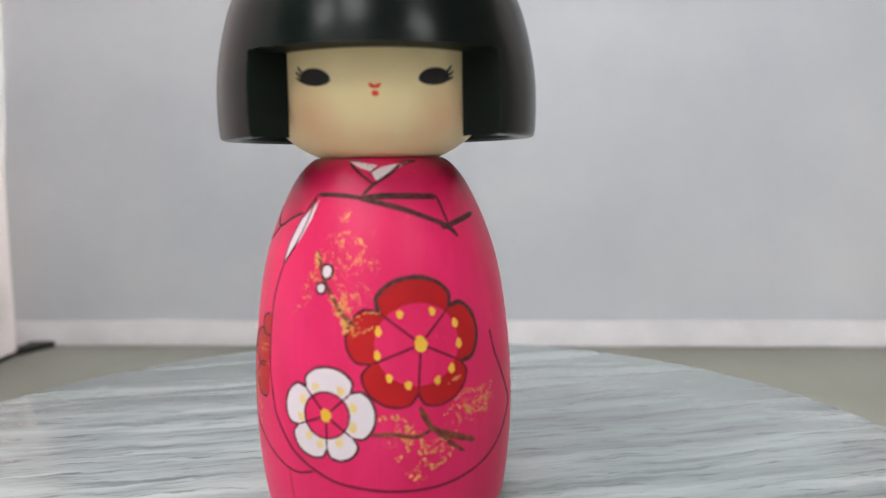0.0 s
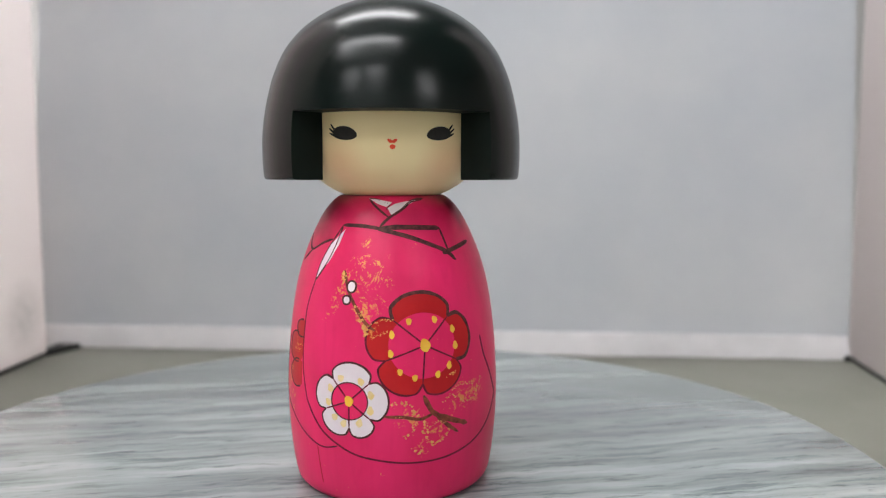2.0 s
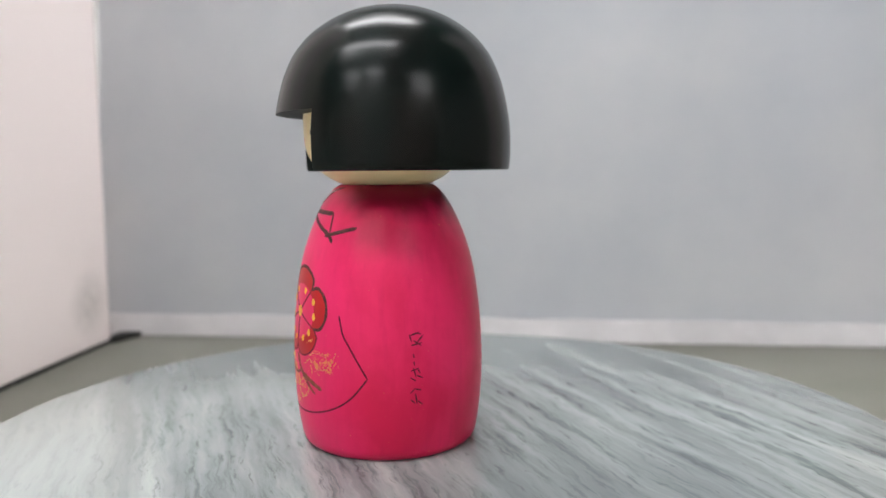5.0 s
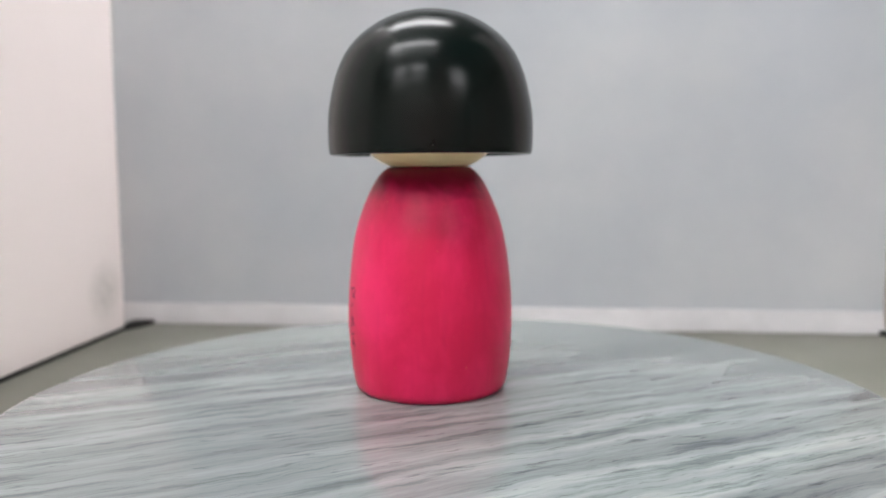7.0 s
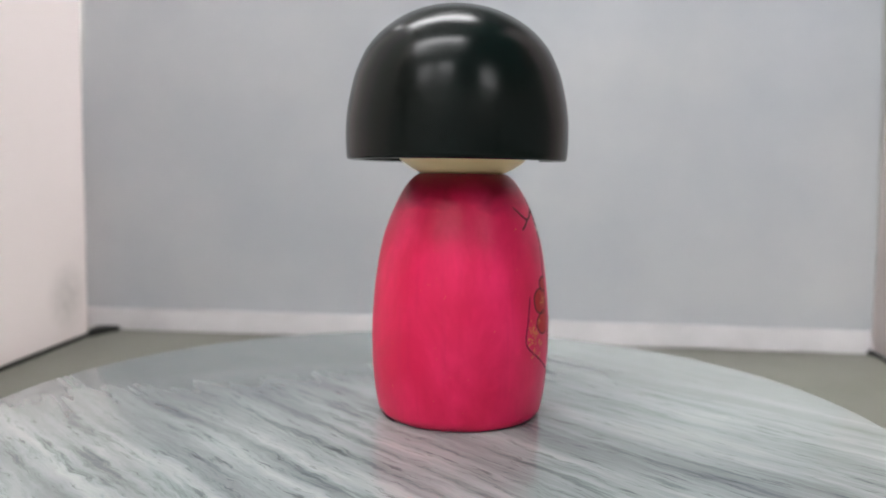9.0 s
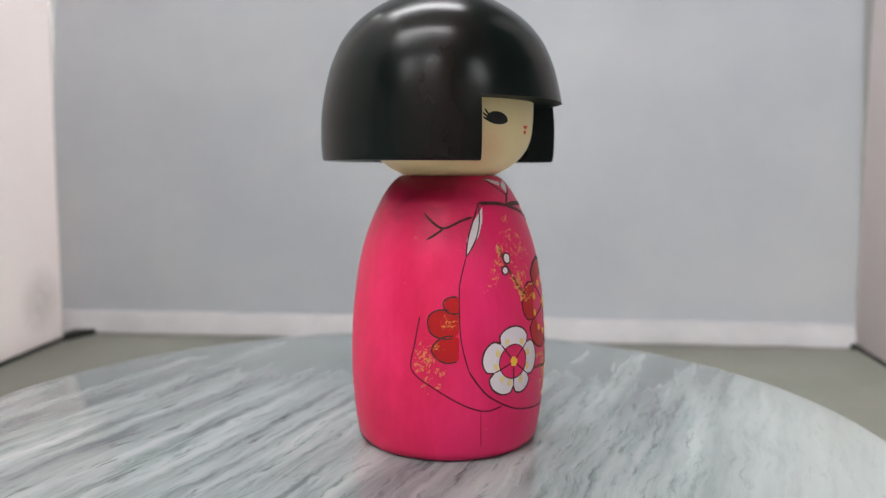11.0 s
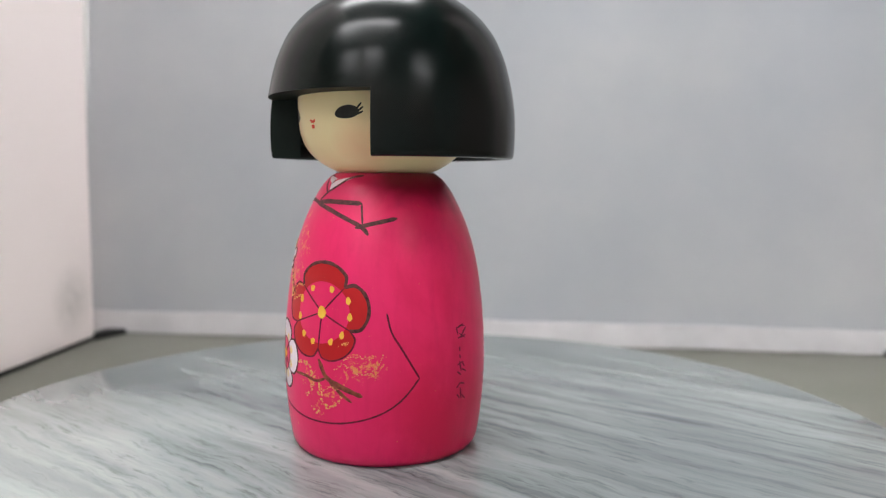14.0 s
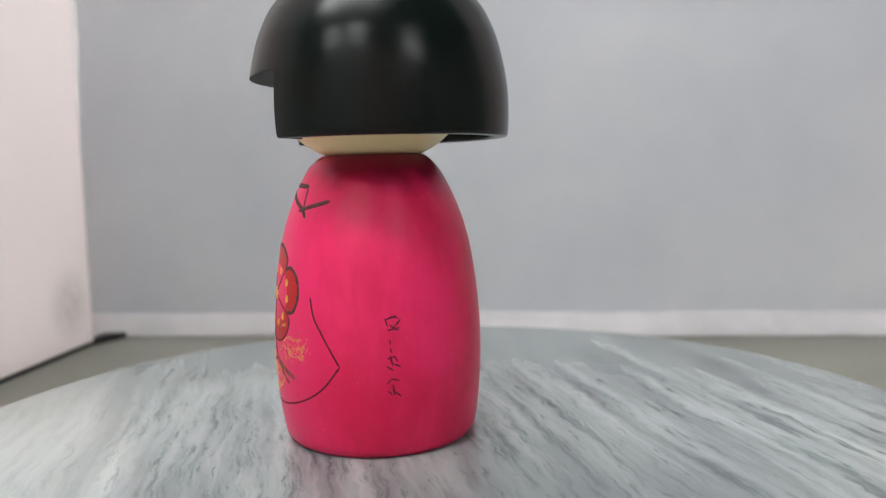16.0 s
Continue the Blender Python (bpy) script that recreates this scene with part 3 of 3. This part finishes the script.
def doll():
    bm = bmesh.new()
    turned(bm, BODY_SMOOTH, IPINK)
    turned(bm, HEAD_SMOOTH, IFACE)
    hair(bm)
    # face: two closed eyes with lashes, small red mouth
    for s in (-1, 1):
        c = (28.7 * s, 103.4)
        patch(bm, *c, [(u + 0.25 * s * v, v if v > 0 else v * 0.66) for u, v in disc(3.85, 2.3, 28, 0.0)], IINK, 0.05, 3, True)
        for du, dz, ex, ez in ((2.8, 0.8, 4.5, 2.9), (3.1, 0.2, 5.1, 1.8), (3.0, -0.5, 5.0, 0.5)):
            stroke(bm, [place(*c, du * s, dz, True), place(*c, ex * s, ez, True)], 0.95, IINK, 0.07, True, wobble=0)
    stroke(bm, [(-2.6, 102.0), (-0.9, 101.5), (0.2, 101.15)], 1.0, ILIP, 0.06, True, wobble=0.1)
    stroke(bm, [(3.0, 102.0), (1.3, 101.5), (0.2, 101.15)], 1.0, ILIP, 0.075, True, wobble=0.1)
    patch(bm, 0.3, 100.0, disc(0.8, 0.65, 14, 0.05), ILIP, 0.06, 2, True)
    # collar
    patch(bm, -9.4, 84.6, [(-4.0, 1.15), (-0.6, 0.75), (2.9, 0.1), (1.5, -1.2), (-1.0, -0.4)], IWHITE, 0.10, 4)
    patch(bm, 3.0, 83.4, [(-2.4, -0.3), (-1.3, -2.2), (0.8, -0.9), (3.4, 0.5), (6.0, 1.9), (2.6, 1.5), (-0.2, 0.9)], IWHITE, 0.11, 4)
    stroke(bm, [(-22.5, 85.7), (-12, 83.0), (-2.4, 80.5)], 0.65)
    stroke(bm, [(-22.5, 85.8), (-12, 85.3), (-2.2, 84.2)], 0.55)
    stroke(bm, [(31, 85.7), (17, 84.9), (7.0, 82.6), (-2.4, 80.5), (-9, 78.0)], 0.9, out=0.12)
    stroke(bm, [(-1.8, 84.2), (-5.0, 82.6)], 0.6)
    # chest lines and knotted ties
    stroke(bm, [(-37.7, 78.3), (-22, 78.2), (-8.3, 77.5)], 1.15)
    stroke(bm, [(-9.5, 77.3), (-2, 77.8), (9.6, 77.9), (35.1, 77.5)], 1.5, out=0.11)
    stroke(bm, [(35.1, 77.7), (36.6, 74.2), (37.7, 71.3)], 0.7, out=0.11)
    stroke(bm, [(-11.4, 77.7), (9.1, 75.5), (23.2, 73.4), (36.6, 70.9), (42.1, 68.5)], 1.3, out=0.13)
    stroke(bm, [(33.0, 70.5), (46, 71.9), (60.6, 73.3)], 1.35, out=0.14)
    # sleeve opening and the overlapping robe
    patch(bm, -43.6, 70.3, [(3.5, 6.8), (2.9, 2.6), (1.1, -1.8), (-3.3, -7.6), (-2.6, -2.6), (-0.5, 1.9)], IWHITE, 0.09, 4)
    stroke(bm, [(-37.7, 78.3), (-44.6, 72.3), (-48.6, 67.5), (-50.3, 62.5)], 0.5, out=0.14)
    stroke(bm, [(-37.6, 77.8), (-39.4, 72.6), (-43.4, 67.6), (-50.3, 62.5)], 0.5, out=0.15)
    stroke(bm, [(-50.3, 62.5), (-53.4, 57), (-54.7, 52), (-54.0, 38.8), (-49.5, 28.6)], 0.45, ICARVED, 0.08)
    stroke(bm, [(-49.8, 29.0), (-43.5, 24.0), (-36.5, 20.2), (-22, 16.0), (-8.4, 14.3), (9.2, 13.3), (28.3, 13.8), (46.7, 16.4), (60.3, 20.8), (70.6, 27.4)], 0.62, ICARVED)
    stroke(bm, [(70.6, 27.4), (60.7, 36.6), (56, 41), (53.4, 46.5)], 0.62, ICARVED, 0.11)
    stroke(bm, [(-76.4, 45.2), (-79, 37), (-80.4, 29.0), (-66.9, 23.4), (-52.1, 18.6), (-39.6, 16.3), (-29.3, 17.3)], 0.5, ICARVED)
    stroke(bm, [(-42.8, 16.3), (-41.4, 5.0)], 0.35, IRED, 0.07)
    stroke(bm, [(-78.8, 75.3), (-71, 72.4), (-63.8, 71.0), (-52, 73.2), (-43.5, 74.3)], 0.8)
    stroke(bm, [(-75.1, 67.5), (-70, 69.0), (-63.8, 71.0)], 0.75, out=0.11)
    # half-hidden red flower at the side
    for a, z, rx, rz, s in ((-57.5, 48.6, 3.2, 2.6, 0), (-62.6, 43.0, 5.3, 4.4, 1), (-60.2, 35.6, 5.0, 3.9, 4)):
        o = [(min(u, math.radians(-54.9 - a) * 31), v) for u, v in disc(rx, rz, 28, 0.05, s)]
        patch(bm, a, z, o, IRED, 0.05 + 0.012 * s, 4)
        stroke(bm, [place(a, z, u, v) for u, v in o[6:24]], 0.6, taper=False, out=0.13)
    # large red flower
    flower(bm, 16.4, 46.0, [-92, -26, 47, 136, 201], 9.0, 10.5, 14.6, IRED, 1.08, 0.75, (-0.7, -0.2))
    # white flower
    flower(bm, -22.3, 30.6, [-90, -39, 43, 129, 202], 5.2, 7.6, 10.7, IWHITE, 1.05, 0.7)
    ring = [(-22.3, 30.6, 5.2, 1.05)]
    for a, z, r, w in ring:
        stroke(bm, [place(a, z, r * w * math.cos(2 * math.pi * k / 24), r * math.sin(2 * math.pi * k / 24)) for k in range(25)], 0.4, taper=False, out=0.12)
    for k, (du, dz) in enumerate(((-4.3, 6.6), (3.0, 6.8), (8.6, 3.8), (9.4, -0.8), (7.2, -6.1), (3.6, -8.3), (-3.1, -8.8), (-7.2, -7.0), (-9.6, -2.0), (-9.1, 3.2))):
        patch(bm, *place(16.4, 46.0, du, dz), disc(0.75, 1.05, 12, 0.16, k), IYELLOW, 0.20, 2)
    patch(bm, 16.4, 46.0, disc(1.45, 1.75, 16, 0.1, 2), IYELLOW, 0.22, 2)
    for k, q in enumerate((112, 58, 18, -20, -62, -104, -132, -172, 152)):
        patch(bm, *place(-22.3, 30.6, 6.6 * math.cos(radians(q)), 6.6 * math.sin(radians(q))), disc(0.95, 1.15, 10, 0.2, k), IPALE, 0.10, 2)
    patch(bm, -22.3, 30.6, disc(1.25, 1.55, 14, 0.12, 1), IYELLOW, 0.20, 2)
    # buds and branches
    stroke(bm, [(-28.7, 66.1), (-26.2, 62.5), (-23.8, 59.6), (-17.4, 54.3), (-13.7, 51.9), (-9.1, 50.2)], 1.0, IBROWN)
    for a, z, rx, rz in ((-23.1, 61.8, 1.05, 1.35), (-25.4, 58.2, 0.9, 0.95)):
        patch(bm, a, z, disc(rx + 0.55, rz + 0.55, 18, 0.05), IBURN, 0.13, 2)
        patch(bm, a, z, disc(rx, rz, 18, 0.03), IWHITE, 0.17, 2)
    stroke(bm, [(15.1, 32.3), (17.6, 29.4), (20.5, 27.1), (27.9, 25.0), (40.8, 22.3)], 1.7, IBROWN, 0.12, wobble=0.5)
    stroke(bm, [(-4.2, 26.7), (5, 26.5), (13.7, 25.7), (20.5, 27.1)], 0.95, IBROWN, 0.14)
    stroke(bm, [(21.7, 26.3), (28, 23.2), (34.9, 20.4)], 1.2, IBROWN, 0.13, wobble=0.4)
    # gold: brushed curls over the lower branch, and the gilt edge of one petal
    for curl, w in (([(0.2, 30.1), (4.9, 30.6), (9.1, 29.2), (11.7, 26.3), (11.2, 23.7), (7.5, 21.7), (3.8, 20.9)], 0.8),
                    ([(16.0, 24.6), (16.0, 21.7), (17.7, 19.4), (21.6, 18.4), (26.2, 19.4), (30.5, 22.3)], 0.9),
                    ([(9.6, 17.7), (12.8, 16.0), (16.0, 17.1)], 0.7), ([(31.1, 32.7), (34.9, 33.8), (41.7, 33.8), (46.3, 33.2)], 0.45),
                    ([(25.1, 29.8), (29.8, 31.5), (34.9, 30.4), (38.9, 28.6), (44.7, 29.2), (49.5, 32.1), (52.1, 35.0)], 0.45),
                    ([(18.2, 22.9), (22.7, 24.6), (27.4, 23.7)], 0.5), ([(28.6, 37.0), (33.6, 37.8)], 0.6), ([(1.5, 26.6), (5.5, 26.6)], 0.45),
                    ([(-16.5, 52.8), (-14.4, 50.5), (-12.8, 48.2)], 1.2), ([(-12.3, 51.3), (-7.1, 52.8), (-1.9, 53.1), (1.2, 52.9)], 0.5),
                    ([(-9.7, 48.2), (-6.0, 49.6), (-1.9, 49.9)], 0.5), ([(-28.6, 65.2), (-27.4, 62.4)], 1.1), ([(-19.0, 56.4), (-16.4, 54.0)], 0.9)):
        ragged(bm, curl, w)
    # carved mark at the side, as plain bars
    for a, z, du, dz in ((94.5, 40.6, 2.4, 1.0), (96.5, 39.0, 2.0, -1.6), (98.6, 38.4, 1.6, 2.2), (96.2, 35.0, 0.2, -1.3), (96.4, 32.6, 0.2, -1.2),
                         (94.6, 29.6, 2.0, 0.8), (96.2, 30.6, 0.6, -3.0), (98.0, 28.2, 1.6, -1.0), (94.2, 22.6, 1.2, 1.4), (97.2, 22.4, 0.4, -3.2), (98.4, 20.2, 1.3, -1.4),
                         (94.2, 41.0, 0.5, -2.2), (97.4, 41.4, 1.6, -0.5), (95.2, 37.6, 2.8, 0.6), (94.4, 27.6, 1.4, -1.2), (98.4, 30.4, 0.7, -1.6), (94.6, 20.6, 1.0, -1.2), (96.6, 24.0, 1.8, -0.6)):
        stroke(bm, [(a, z), place(a, z, du * 1.25, dz)], 0.72, ICARVED, 0.08)
    me = finish_doll(bm)
    return tagged(new("wooden_doll", me), "glossy painted wooden doll, pink robe with plum flowers, on marble", "doll")


def finish_doll(bm):
    bm.normal_update()
    for f in bm.faces:
        if f.material_index in (IPINK, IFACE, IWHITE, IBURN, IBROWN, IYELLOW, IPALE, IINK, ILIP, IRED, ICARVED, IGOLD):
            c = f.calc_center_median()
            if f.normal.dot(Vector((c.x, c.y, 0))) < 0 and abs(f.normal.z) < 0.99:
                f.normal_flip()
    me = bpy.data.meshes.new("wooden_doll")
    for f in bm.faces:
        f.smooth = True
    bm.to_mesh(me)
    bm.free()
    for m in MATS:
        me.materials.append(m)
    me.set_sharp_from_angle(angle=radians(38))
    return me


setting()
# the wide lamp at x -1.45 is added to light the left board through
for x, y, length, width in ((-0.44, 0.55, 1.35, 0.30), (-0.44, -0.68, 1.35, 0.30), (-1.45, 0.5, 0.8, 1.5), (-1.2, -1.95, 0.6, 0.35), (-0.3, -1.95, 0.6, 0.35), (1.75, -1.95, 0.8, 0.35)):
    # the dim rear row is added, for front fill and soft reflections on the hair
    ceiling_lamp(x, y, length, width, DIM_DIFFUSER if y < -1 else DIFFUSER)
table()
side_panel(-0.2668, 0.2485, 2.8, -1, 0.38, "white translucent board panel standing upright on the table")
side_panel(RX, BY - 0.001, -4.8, 1, 0.20, "white translucent board panel standing upright on the table")
backdrop()
turntable_base()
TURNTABLE = turntable()
DOLL = doll()
AXIS = (0.0004, -0.0174)


def turn_at(t):
    """The turntable's turn at t seconds, smoothly through the known turns."""
    times, turns = [r[0] for r in ROWS], [r[7] for r in ROWS]
    i = max(k for k in range(len(times) - 1) if times[k] <= t + 1e-9)
    def slope(k):
        if k == 0 or k == len(times) - 1:
            return 0.0 if k == 0 else (turns[k] - turns[k - 1]) / (times[k] - times[k - 1])
        a, b = times[k] - times[k - 1], times[k + 1] - times[k]
        return ((turns[k] - turns[k - 1]) / a * b + (turns[k + 1] - turns[k]) / b * a) / (a + b)
    h = times[i + 1] - times[i]
    s = (t - times[i]) / h
    return ((2 * s ** 3 - 3 * s * s + 1) * turns[i] + (s ** 3 - 2 * s * s + s) * h * slope(i)
            + (3 * s * s - 2 * s ** 3) * turns[i + 1] + (s ** 3 - s * s) * h * slope(i + 1))


def motions():
    disc_rows, doll_rows = [], []
    for k in range(81):
        t = k * 0.2
        a = turn_at(min(t, 15.9999))
        c, s = math.cos(radians(a)), math.sin(radians(a))
        disc_rows.append((t, pose(0, 0, 0, 0, 0, a)))
        doll_rows.append((t, pose(AXIS[0] * c - AXIS[1] * s, AXIS[0] * s + AXIS[1] * c, 0.0, 0, 0, a)))
    walk(TURNTABLE, disc_rows)
    walk(DOLL, doll_rows)


motions()
